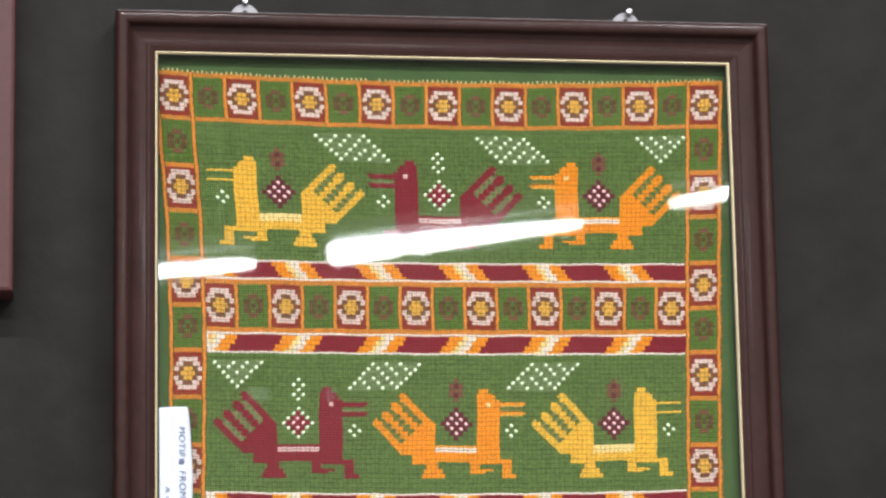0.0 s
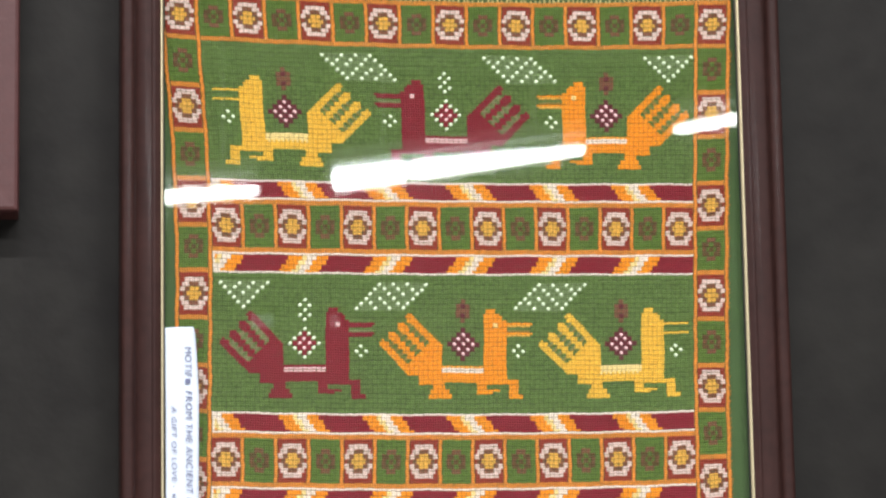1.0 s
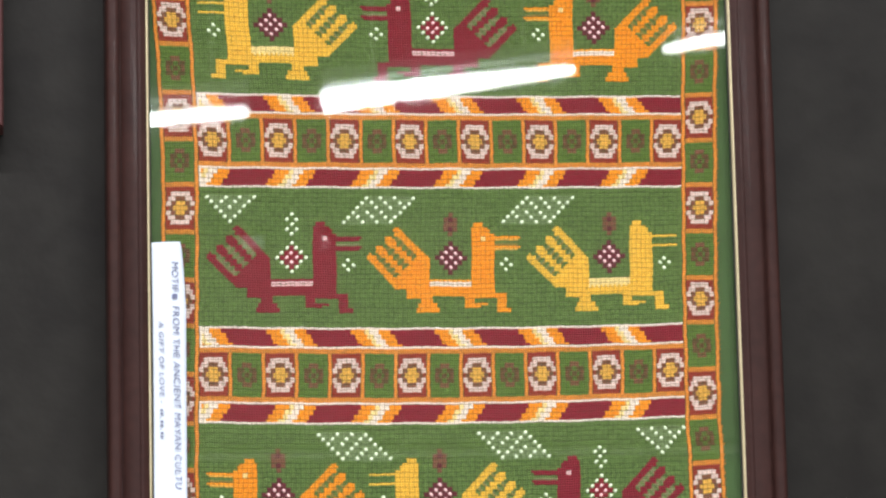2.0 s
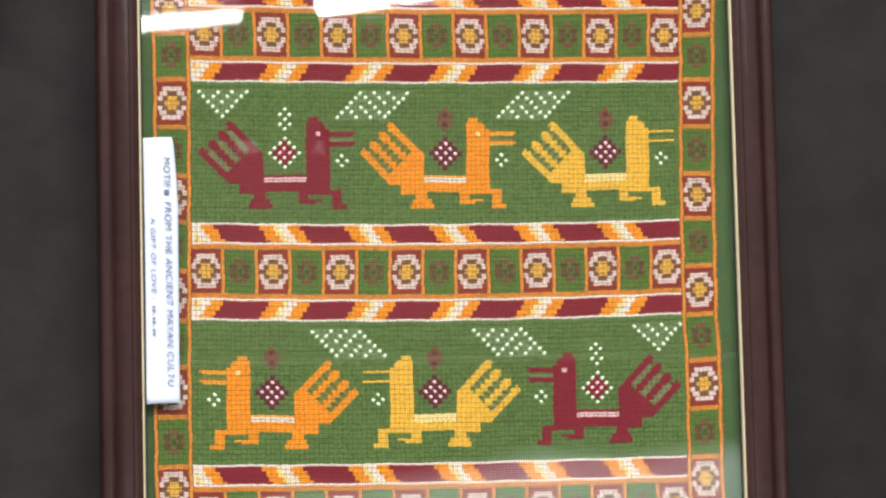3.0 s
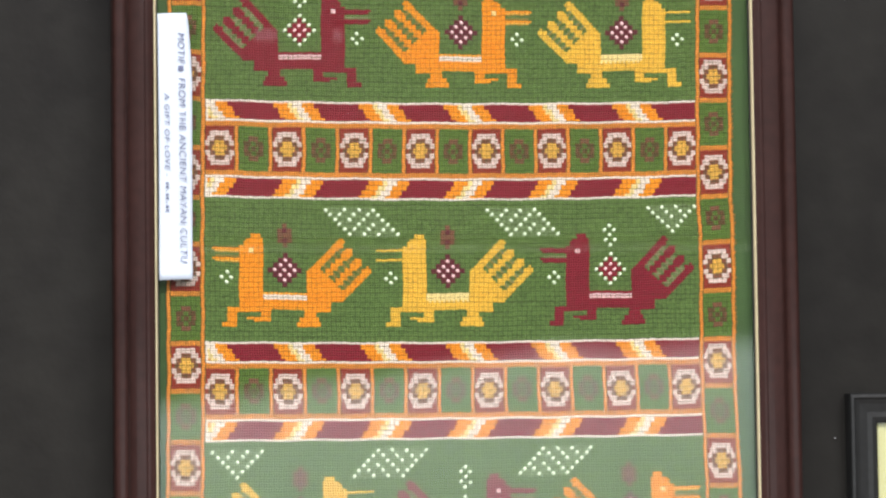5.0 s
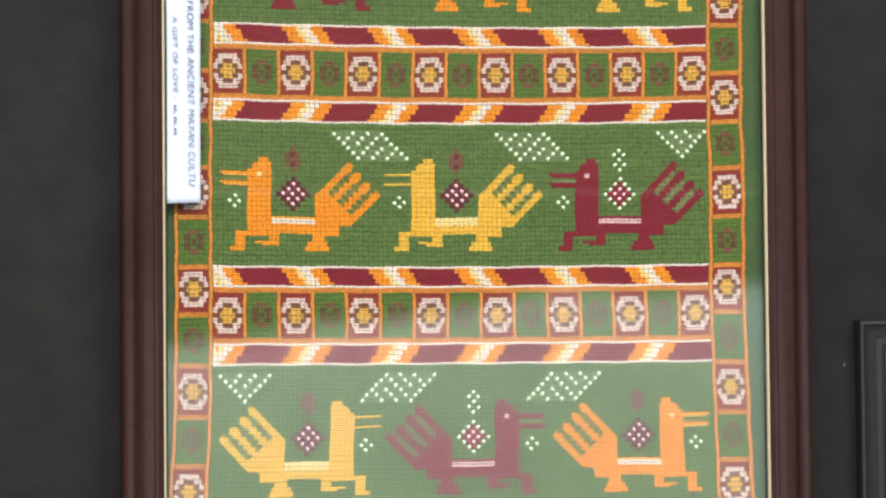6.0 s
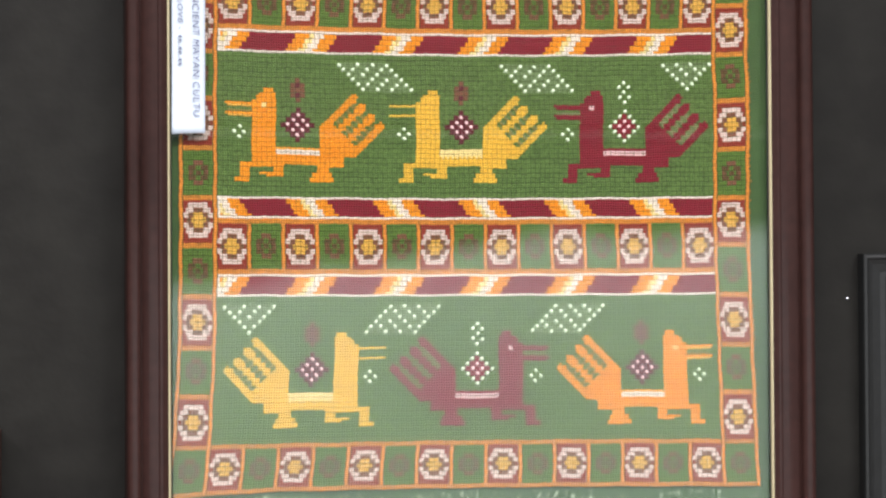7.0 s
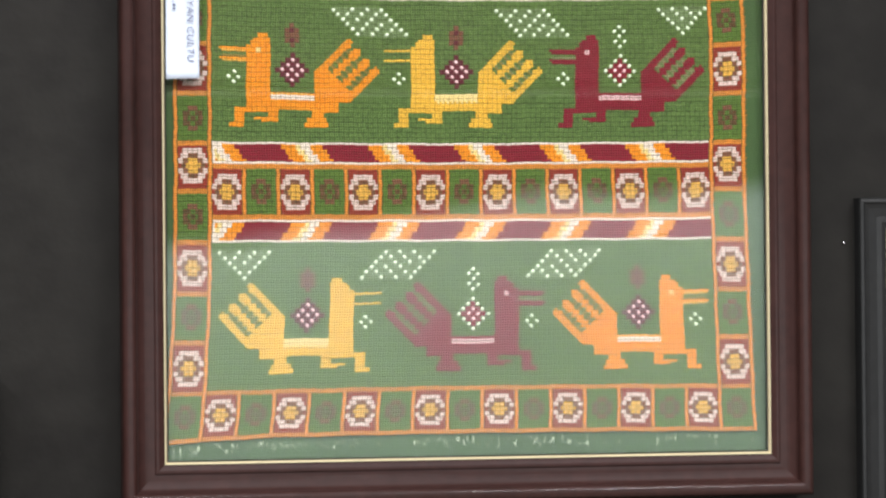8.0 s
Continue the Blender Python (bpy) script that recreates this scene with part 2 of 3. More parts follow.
# overhead battens above the picture wall
for x, y in ((-2.1, -2.3), (-0.4, -2.3), (1.3, -2.3), (-2.1, -4.3), (-0.4, -4.3), (1.3, -4.3)):
    batten = tagged(new("overhead_batten"), "white fluorescent batten on the ceiling, lit", "ceiling light", "overhead battens")
    batten.location = (x, y, ROOM[3])
    part("body", box("body", -0.62, 0.62, -0.05, 0.05, -0.06, 0.0, ENAMEL, 0.008), batten)
    lamp = bpy.data.lights.new("batten_light", "AREA")
    lamp.shape, lamp.size, lamp.size_y, lamp.energy, lamp.color = "RECTANGLE", 1.2, 0.07, BATTEN_POWER, (1.0, 0.97, 1.0)
    lit = new("batten_light", lamp)
    lit.parent = batten
    lit.location = (0, 0, -0.065)

# ---- the embroidery's pattern: a grid of stitches ----
COLS, ROWS_N = 240, 396
LEFT, RIGHT = 16, 224
grid = np.full((ROWS_N, COLS), GREEN, dtype=np.int8)
owner = np.zeros((ROWS_N, COLS), dtype=np.int32)
motifs = [("ground_stitching", "rows of dark green ground stitches")]


def motif(name, label=""):
    motifs.append((name, label))
    return len(motifs) - 1


def paint(v, u, colour, who):
    if 0 <= v < ROWS_N and 0 <= u < COLS:
        grid[v, u], owner[v, u] = colour, who


def block(v0, v1, u0, u1, colour, who):
    grid[v0:v1, u0:u1], owner[v0:v1, u0:u1] = colour, who


FLOWER = ("..WWWWWWWW..", ".WWWDDDDWWW.", "WWDDYYYYDDWW", "RDDYYYYYYDDR", "WWDDYYYYDDWW", ".WWWDDDDWWW.", "..WWWWWWWW..")


def flower_tile(v0, v1, u0):
    who = motif("flower_tile", "rust square with a cream ring round an amber flower")
    block(v0, v1, u0, u0 + 12, RUST, who)
    top = v0 + (v1 - v0 - 14) // 2
    for j in range(14):
        for i, c in enumerate(FLOWER[j // 2]):
            if c in "WDY":
                paint(top + j, u0 + i, {"W": BLUSH, "D": UMBER, "Y": HONEY}[c], who)


RING = ("............", "....RRRR....", "..BBBggBBB..", "..RBgBBgBR..", "..BBBggBBB..", "....RRRR....", "............")


def leaf_tile(v0, v1, u0):
    who = motif("leaf_tile", "bright green square with a dim brown ring")
    block(v0, v1, u0, u0 + 12, LEAF, who)
    top = v0 + (v1 - v0 - 14) // 2
    for j in range(14):
        for i, c in enumerate(RING[j // 2]):
            if c in "BR":
                paint(top + j, u0 + i, BARK if c == "B" else UMBER, who)


def tile(odd, v0, v1, u0):
    (leaf_tile if odd else flower_tile)(v0, v1, u0)


knots = []


def knot(v, u, colour, who):
    knots.append((v, u, colour, who))


upright_line = motif("upright_outline", "thin amber upright lines of stitches between the fields")
cross_line = motif("cross_outline", "amber cross lines of short upright stitches between the fields")
# outer border: lines, corner tiles, rows and columns
for v in (0, 20, 374, 394):
    block(v, v + 2, 0, COLS, AMBER, cross_line)
for u in (0, 14, 224, 238):
    block(0, ROWS_N, u, u + 2, AMBER, upright_line)
for v0, shift in ((2, 1), (376, 0)):
    for i in range(15):
        tile((i + shift) % 2, v0, v0 + 18, LEFT + 14 * i)
        if i < 14:
            block(v0, v0 + 18, LEFT + 14 * i + 12, LEFT + 14 * i + 14, AMBER, upright_line)
    for u in (2, 226):
        tile((shift + 1) % 2, v0, v0 + 18, u)
for u in (2, 226):
    for k in range(18):
        a, b = 20 + round(k * 354 / 18), 20 + round((k + 1) * 354 / 18)
        block(a, a + 2, u, u + 12, AMBER, cross_line)
        tile((k + 1) % 2, a + 2, b, u)


def striped_band(v0, falling):
    who = motif("striped_band", "slanting wine, orange and cream stripes between cream lines")
    for j in range(9):
        for i in range(208):
            if j in (0, 8):
                c = CREAM
            else:
                step = (j - 1) // 2 * 1.5
                s = (i - 9 - step if falling else i - 13 + step) % 36
                c = WINE if s < 19 else ORANGE if s < 24.5 or s >= 30.5 else STRAW if s < 27 else CREAM
            paint(v0 + j, LEFT + i, CREAM if i == 0 else c, who)


for v0 in (80, 178, 276):
    striped_band(v0, True)
    block(v0 + 9, v0 + 11, LEFT, RIGHT, AMBER, cross_line)
    block(v0 + 29, v0 + 31, LEFT, RIGHT, AMBER, cross_line)
    for i in range(15):
        tile(i % 2, v0 + 11, v0 + 29, LEFT + 14 * i)
        if i < 14:
            block(v0 + 11, v0 + 29, LEFT + 14 * i + 12, LEFT + 14 * i + 14, AMBER, upright_line)
    striped_band(v0 + 31, False)


def bird_cells():
    """The stitched shape, looking right: a set of (row, column)."""
    cells = set()

    def fill(r0, r1, c0, c1):
        cells.update((r, c) for r in range(r0, r1) for c in range(c0, c1))
    fill(0, 2, 47, 51), fill(2, 3, 46, 53), fill(3, 5, 46, 54), fill(5, 31, 46, 56)       # head and neck
    fill(6, 7, 56, 67), fill(10, 11, 56, 67)                                    # beak
    fill(24, 31, 27, 56)                                                        # back and belly
    fill(30, 32, 46, 61), fill(32, 37, 57, 61), fill(36, 38, 57, 63)            # fore leg, toe forward
    fill(31, 34, 43, 47), fill(34, 35, 43, 53), fill(35, 36, 43, 50)            # middle leg
    fill(28, 32, 18, 28), fill(31, 34, 24, 29), fill(34, 36, 23, 31), fill(36, 38, 22, 32)   # hind leg
    for r in range(0, 30):
        for c in range(0, 28):
            q, p = r - c, r + c
            if p < 15 or not -12.8 < q < 15:
                continue
            near = min(abs(q - k) for k in (-10.6, -3.0, 4.8, 12.6))
            if p >= 36 or near <= (1.7 if p < 17 else 2.6 if p < 20 else 1.6 if p // 2 % 2 else 2.5):
                if r <= 27 or c >= 18:
                    cells.add((r, c))
    return cells


BIRD = bird_cells()
GAPS = {(r, c) for r in range(30) for c in range(28) if -12.8 < r - c < 15 and 19 <= r + c < 36} - BIRD
HATCH = ((0, 4, 7, 10), (1, 3, 6, 9, 11), (2, 5, 8, 12), (3, 7, 10, 13), (4, 6, 9, 12, 14), (5, 8, 11, 15))
VEE = ((0, 3, 6, 10), (1, 4, 7, 9), (2, 5, 8), (3, 7), (4, 6), (5,))


def bird(v0, u0, colour, right):
    """A stylised stitched bird with its dotted ornaments."""
    at = (lambda c: u0 + c) if right else (lambda c: u0 + 65 - c)
    word = {YELLOW: "yellow", ORANGE: "orange", WINE: "wine red"}[colour]
    who = motif("bird_motif", word + " stylised bird shape in counted stitches")
    for r, c in BIRD:
        paint(v0 + r, at(c), colour, who)
    for c in range(28, 46):
        for r in ((24, 25, 26, 27) if colour == YELLOW else (25, 26)):
            paint(v0 + r, at(c), STRAW if colour == YELLOW else PINK if colour == WINE else CREAM, who)
        if c % 2 and colour == YELLOW:
            paint(v0 + 27, at(c), YELLOW, who)
        if c % 2 and colour != YELLOW:
            paint(v0 + 24, at(c), HONEY if colour == ORANGE else WINE, who)
    if colour != YELLOW:
        for r, c in ((6, 50), (6, 51), (7, 50), (7, 51)):
            paint(v0 + r, at(c), PINK if colour == WINE else STRAW, who)
        for c in range(56, 66):                                                 # a thicker beak
            for r in (7, 11):
                paint(v0 + r, at(c), colour if colour == WINE else HONEY, who)
            paint(v0 + 9, at(c), MOSS if colour == WINE else OLIVE, who)
    for r, c in GAPS:                                                           # short slanting stitches between the feathers
        if colour == WINE:
            paint(v0 + r, at(c), MOSS if (r + c) % 4 < 3 else GREEN, who)
        elif (r + c) % 4 < 2:
            paint(v0 + r, at(c), OLIVE if colour == ORANGE or (r + c) % 4 else MOSS, who)

    def put(i, j, c, r, col, w):
        u = at(c) + 2 * i - (0 if right else 1)
        if col in (CREAM, PINK, PALE):
            knot(v0 + r + 2 * j, u, col, w)
        else:
            block(v0 + r + 2 * j, v0 + r + 2 * j + 2, u, u + 2, col, w)
    who = motif("dotted_diamond", "wine diamond dotted with pink stitches")
    for i in range(-3, 4):
        for j in range(-3, 4):
            d = abs(i) + abs(j)
            if d <= 3:
                lightdot = (i + j) % 2 == 0 if colour != WINE else (d == 3 or (d <= 1 and (i + j) % 2 == 1))
                if d < 3 or colour != WINE:
                    put(i, j, 36, 14, WINE if colour == WINE else PLUM, who)
                if lightdot:
                    put(i, j, 36, 14, PALE if colour == WINE and d == 3 else PINK, who)
    who = motif("figure_eight", "cream dotted figure eight" if colour == WINE else "dim umber figure eight")
    for i, j in ((0, -2), (-1, -1), (1, -1), (0, 0), (-1, 1), (1, 1), (0, 2)):
        put(i, j, 36, 0, PALE if colour == WINE else UMBER, who)
    if colour != WINE:
        for i, j in ((0, -1), (0, 1), (-1, 0), (1, 0)):
            put(i, j, 36, 0, PLUM if i == 0 else UMBER, who)
    who = motif("four_dot_ring", "small ring of four cream stitches")
    for i, j in ((0, -1), (-1, 0), (1, 0), (0, 1)):
        put(i, j, 60, 17, PALE, who)


def dotted_zigzag(v0, u0, rows, right):
    who = motif("dotted_zigzag", "slanting rows of cream dot stitches")
    wide = max(max(r) for r in rows)
    for j, r in enumerate(rows):
        for i in range(r[0], r[-1] + 1):                                        # paler filling between the dots
            u = u0 + 2 * (wide - i if right else i)
            block(v0 + 2 * j, v0 + 2 * j + 2, u, u + 2, SAGE, who)
        for i in r:
            u = u0 + 2 * (wide - i if right else i)
            knot(v0 + 2 * j, u, PALE, who)


PANELS = ((22, (YELLOW, WINE, ORANGE), False), (120, (WINE, ORANGE, YELLOW), True),
          (218, (ORANGE, YELLOW, WINE), False), (316, (YELLOW, WINE, ORANGE), True))
for v0, colours, right in PANELS:
    for k, colour in enumerate(colours):
        u0 = LEFT + (2 + round(68.5 * k) if right else 4 + round(68.5 * k))
        bird(v0 + 14, u0, colour, right)
        vee = k == (0 if right else 2)
        wide = 20 if vee else 30
        dotted_zigzag(v0 + 3, u0 + (22 - wide - 2 if right else 45), VEE if vee else HATCH, right)

# ---- the cloth's shape: pulled towards its corners ----
KNOT_V = [0, 22, 80, 89, 111, 120, 178, 187, 209, 218, 276, 285, 307, 316, 374, 396]
KNOT_Z = [1.8395, 1.8153, 1.7473, 1.7375, 1.7118, 1.7015, 1.6352, 1.6250, 1.5996, 1.5890, 1.5219, 1.5116, 1.4856, 1.4750, 1.4066, 1.3842]
EDGE_V = [0, 22, 42, 60, 79, 116, 163, 218, 241, 288, 337, 375, 396]
EDGE_L = [-0.1248, -0.1235, -0.1217, -0.1201, -0.1190, -0.1180, -0.1185, -0.1194, -0.1196, -0.1197, -0.1204, -0.1230, -0.1254]
EDGE_R = [0.1218, 0.1207, 0.1200, 0.1192, 0.1183, 0.1171, 0.1156, 0.1150, 0.1158, 0.1152, 0.1168, 0.1182, 0.1189]
SAG_V = [0, 22, 80, 118, 216, 280, 374, 396]
SAG = [-0.0029, -0.0023, -0.0009, -0.0009, -0.0019, -0.0010, 0.0008, 0.0010]


def place(u, v):
    """Where the grid's corner (column u, row v) lies on the cloth."""
    xl, xr = np.interp(v, EDGE_V, EDGE_L), np.interp(v, EDGE_V, EDGE_R)
    s = (u - LEFT) / (RIGHT - LEFT)
    x = xl + (xr - xl) * s
    z = np.interp(v, KNOT_V, KNOT_Z) + np.interp(v, SAG_V, SAG) * np.clip(1 - (2 * s - 1) ** 2, -0.3, 1)
    z = z - 0.0018 * np.clip((v - 380) / 16, 0, 1) * np.clip(0.12 - s, 0, 0.2) / 0.2
    x = x + 0.00018 * np.sin(v * 0.31 + u * 0.05) + 0.00012 * np.sin(v * 1.7)
    z = z + 0.00016 * np.sin(u * 0.23 + v * 0.04) + 0.00010 * np.sin(u * 1.3)
    return x, z


rng = np.random.default_rng(4)
TIGHT = np.ones(len(THREADS))                 # how open each colour's stitching is
TIGHT[[WINE, RUST, PLUM, MOSS, OLIVE]] = 0.35
TIGHT[[CREAM, STRAW, BLUSH, UMBER]] = 0.8
TIGHT[[YELLOW, ORANGE]] = 0.75
TIGHT[GREEN] = 1.1


def stitches(name, vs, us, colours, tied=()):
    """Raised stitches, one small padded block for each cell."""
    n = len(vs)
    corner = ((0, 0), (1, 0), (1, 1), (0, 1))
    pts = np.zeros((n, 8, 3))
    tight = TIGHT[np.asarray(colours, dtype=int)]
    fat = rng.uniform(0.09, 0.20, n) * tight  # the gap round each pair of threads
    thin = rng.uniform(0.03, 0.07, n) * tight # and between its two threads
    slack = 1.15 + 0.40 * np.sin(vs * 2.39 + 1.3 * np.sin(us * 0.05 + vs)) * np.sin(us * 0.021 + vs * 0.37)
    high = rng.uniform(0.00060, 0.00095, n)
    for k, (du, dv) in enumerate(corner):
        for ring, more in ((0, 0.0), (4, 0.14)):
            inset = np.where((us + du) % 2 == 0, fat, thin) + more
            tall = np.where((vs + dv) % 2 == 0, fat * slack, thin) + more
            if name == "cross_outline":
                inset, tall = fat * 1.15 + more, thin + more
            elif name == "upright_outline":
                inset, tall = np.where((us + du) % 2 == 0, 0.20 + fat, 0.0) + more, fat * 0.7 + more
            uu = us + np.where(du, 1 - inset, inset)
            vv = vs + np.where(dv, 1 - tall, tall)
            x, z = place(uu, vv)
            pts[:, ring + k] = np.stack([x, -high if ring else np.zeros(n), z], 1)
    quad = np.array([[0, 1, 5, 4], [1, 2, 6, 5], [2, 3, 7, 6], [3, 0, 4, 7], [4, 5, 6, 7]])
    faces = (np.arange(n)[:, None, None] * 8 + quad[None]).reshape(-1, 4)
    used = sorted(set(int(c) for c in colours) | set(k[2] for k in tied))
    slot = np.array([used.index(int(c)) for c in colours], dtype=int)
    # each knot is a low eight-sided pad over two by two cells
    turn = np.arange(8) * math.pi / 4 + math.pi / 8
    slots, extra, quads = list(np.repeat(slot, 5)), [pts.reshape(-1, 3)], [faces]
    for k, (v, u, colour, _) in enumerate(tied):
        base = 8 * n + 16 * k
        lean = rng.uniform(-0.15, 0.15, 2)
        slant = 0.14 if (u // 2 + v // 2) % 2 else -0.14
        for size, y in ((0.86, -0.0004), (0.50, -0.0012)):
            x, z = place(u + 1 + lean[0] + size * (np.cos(turn) + slant * np.sin(turn)),
                         v + 1 + lean[1] + size * (np.sin(turn) + slant * np.cos(turn)))
            extra.append(np.stack([x, np.full(8, y), z], 1))
        ring = [[base + i, base + (i + 1) % 8, base + 8 + (i + 1) % 8, base + 8 + i] for i in range(8)]
        ring += [[base + 8, base + 9, base + 10, base + 11], [base + 8, base + 11, base + 12, base + 15], [base + 12, base + 13, base + 14, base + 15]]
        quads.append(np.array(ring))
        slots += [used.index(colour)] * 11
    pts, faces = np.concatenate(extra), np.concatenate(quads)
    me = bpy.data.meshes.new(name)
    me.vertices.add(len(pts))
    me.vertices.foreach_set("co", pts.reshape(-1).astype(np.float32))
    me.loops.add(faces.size)
    me.loops.foreach_set("vertex_index", faces.reshape(-1).astype(np.int32))
    me.polygons.add(len(faces))
    me.polygons.foreach_set("loop_start", np.arange(0, faces.size, 4, dtype=np.int32))
    for c in used:
        me.materials.append(THREADS[c])
    me.polygons.foreach_set("material_index", np.array(slots, dtype=np.int32))
    me.update(calc_edges=True)
    return me


# ---- the framed embroidery ----
X0, X1, Z0, Z1 = -0.1622, 0.1621, 1.3540, 1.8676
framed = tagged(new("framed_embroidery"), "glazed embroidery in a dark mahogany frame hung on the wall", "framed textile")
DOME = [(0.0034 * (1 + k), -0.0086 - 0.0036 * (1 - abs(k) ** 3) ** 0.5) for k in (math.sin(i * math.pi / 40) for i in range(-20, 21))]
COVE = [(0.0070 + 0.0076 * (1 - math.cos(a * math.pi / 16)), -0.0086 + 0.0032 * math.sin(a * math.pi / 16)) for a in range(9)]
MOULDING = [(0.0, 0.0135), *DOME, *COVE, (0.0148, -0.0054), (0.0151, -0.0060), (0.0156, -0.0062), (0.0166, -0.0061), (0.0182, -0.0055),
            (0.0192, -0.0050), (0.0196, -0.0046), (0.0196, 0.0)]
four_rails("moulding", X0, X1, Z0, Z1, MOULDING, MAHOGANY, framed, smooth=False, wobble=0.0001)
SLIP = [(0.0, -0.0030), (0.0, -0.0055), (0.0001, -0.0058), (0.0004, -0.0058), (0.0005, -0.0055), (0.0008, -0.0050), (0.0012, -0.0042), (0.0012, -0.0030)]
four_rails("gilt_slip", X0 + 0.0193, X1 - 0.0193, Z0 + 0.0193, Z1 - 0.0193, SLIP, GOLD, framed, "thin gilt slip round the glass")
# the shadow gap between slip and cloth, built as a black strip
SHADE_LINE = [(0.0, -0.0030), (0.0, -0.0046), (0.0002, -0.0048), (0.0005, -0.0045), (0.0006, -0.0042), (0.0006, -0.0030)]
four_rails("slip_shade", X0 + 0.0205, X1 - 0.0205, Z0 + 0.0205, Z1 - 0.0205, SHADE_LINE, EBONY, framed, "thin black strip for the shade inside the gilt slip")
# the lamps' highlight on the top arris, laid on as a pale strip
GLINT_EDGE = [(w - 0.0001, y - 0.0001) for w, y in DOME[1:9]]
part("edge_highlight", rail("edge_highlight", "top", X0 + 0.0004, X1 - 0.0004, Z0, Z1, GLINT_EDGE, GLINT), framed, "painted highlight along the upper edge")
part("backing_board", box("backing_board", X0 + 0.008, X1 - 0.008, 0.0022, 0.0060, Z0 + 0.008, Z1 - 0.008, BOARD), framed)
pane = part("glass_pane", box("glass_pane", X0 + 0.0175, X1 - 0.0175, -0.0040, -0.0020, Z0 + 0.0175, Z1 - 0.0175, GLASS), framed, "clear picture glass")
pane.visible_shadow = False
# the cloth, slightly slack
nx, nz = 60, 96
cv, cf = [], []
for j in range(nz + 1):
    for i in range(nx + 1):
        x, z = X0 + 0.012 + (X1 - X0 - 0.024) * i / nx, Z0 + 0.012 + (Z1 - Z0 - 0.024) * j / nz
        cv.append((x, 0.0007 + 0.00025 * noise.noise(Vector((x * 18, 0, z * 14))), z))
for j in range(nz):
    for i in range(nx):
        a = j * (nx + 1) + i
        cf.append((a, a + 1, a + nx + 2, a + nx + 1))
kv, kf = [], []
for j in range(0, ROWS_N + 1, 4):
    for i in range(0, COLS + 1, 4):
        x, z = place(i, j)
        kv.append((float(x), 0.00005, float(z)))
kn = COLS // 4 + 1
for j in range(ROWS_N // 4):
    kf += [(j * kn + i, j * kn + i + 1, (j + 1) * kn + i + 1, (j + 1) * kn + i) for i in range(kn - 1)]
cloth = part("embroidered_cloth", mesh_of("embroidered_cloth", cv, cf, [CLOTH], smooth=True), framed, "green cloth worked in counted stitches")
# this dark sheet also stands in for shade between the stitches
part("stitch_canvas", mesh_of("stitch_canvas", kv, kf, [CANVAS]), cloth, "dark canvas under the stitches, also the shade in their gaps")
vv, uu = np.indices(grid.shape)
order = np.argsort(owner.reshape(-1), kind="stable")
flat_v, flat_u, flat_c, flat_o = (a.reshape(-1)[order] for a in (vv, uu, grid, owner))
for who, (name, label) in enumerate(motifs):
    a, b = np.searchsorted(flat_o, who), np.searchsorted(flat_o, who + 1)
    tied = [k for k in knots if k[3] == who]
    if b > a or tied:
        ob = part(name, stitches(name, flat_v[a:b], flat_u[a:b], flat_c[a:b], tied), cloth, label)
        if who == 0:
            tagged(ob, kind="stuff")


def thread_ends(name, ends, mat, parent, label):
    """Loose ends of thread: thin tapered strips lying on the cloth."""
    verts, faces = [], []
    for x, z, dx, dz, w in ends:
        side = Vector((-dz, 0, dx)).normalized() * w
        a, b = Vector((x, -0.0006, z)), Vector((x + dx, -0.0005, z + dz))
        k = len(verts)
        verts += [a - side, a + side, b + side * 0.6, b - side * 0.6, (a + b) / 2 + Vector((0, -0.0005, 0))]
        faces += [(k, k + 1, k + 4), (k + 1, k + 2, k + 4), (k + 2, k + 3, k + 4), (k + 3, k, k + 4)]
    return tagged(part(name, mesh_of(name, verts, faces, [mat]), parent, label), kind="stuff")


ends = []
for u in np.arange(2, 238, 2.0):
    if noise.noise(Vector((u * 0.06, 3, 0))) > -0.45:
        x, z = place(u + rng.uniform(-0.3, 0.3), -0.3)
        ends.append((float(x), float(z), 0.0002 * rng.standard_normal(), 0.0008 + 0.0006 * rng.random(), 0.00034))
thread_ends("edge_fringe", ends, THREADS[STRAW], cloth, "pale loose thread ends along the upper edge")
ends = []
for _ in range(130):
    u = rng.uniform(2, 238)
    if noise.noise(Vector((u * 0.05, 9, 0))) > -0.25:
        x, z = place(u, 396)
        z = z - rng.uniform(0.0012, 0.0050)
        ends.append((float(x), float(z), 0.0007 * rng.standard_normal(), -0.0012 - 0.0012 * rng.random(), 0.00017))
thread_ends("loose_threads", ends, THREADS[PALE], cloth, "pale loose thread ends under the lower edge")
# frayed loops beside the right edge
ends = []
for v in np.arange(24, 372, 2.0):
    if noise.noise(Vector((v * 0.05, 21, 0))) > -0.3:
        x, z = place(239.7, v)
        ends.append((float(x), float(z), 0.0003 + 0.0006 * rng.random(), 0.0004 * rng.standard_normal(), 0.00022))
thread_ends("edge_loops", ends, THREADS[AMBER], cloth, "amber thread loops along the side edge")


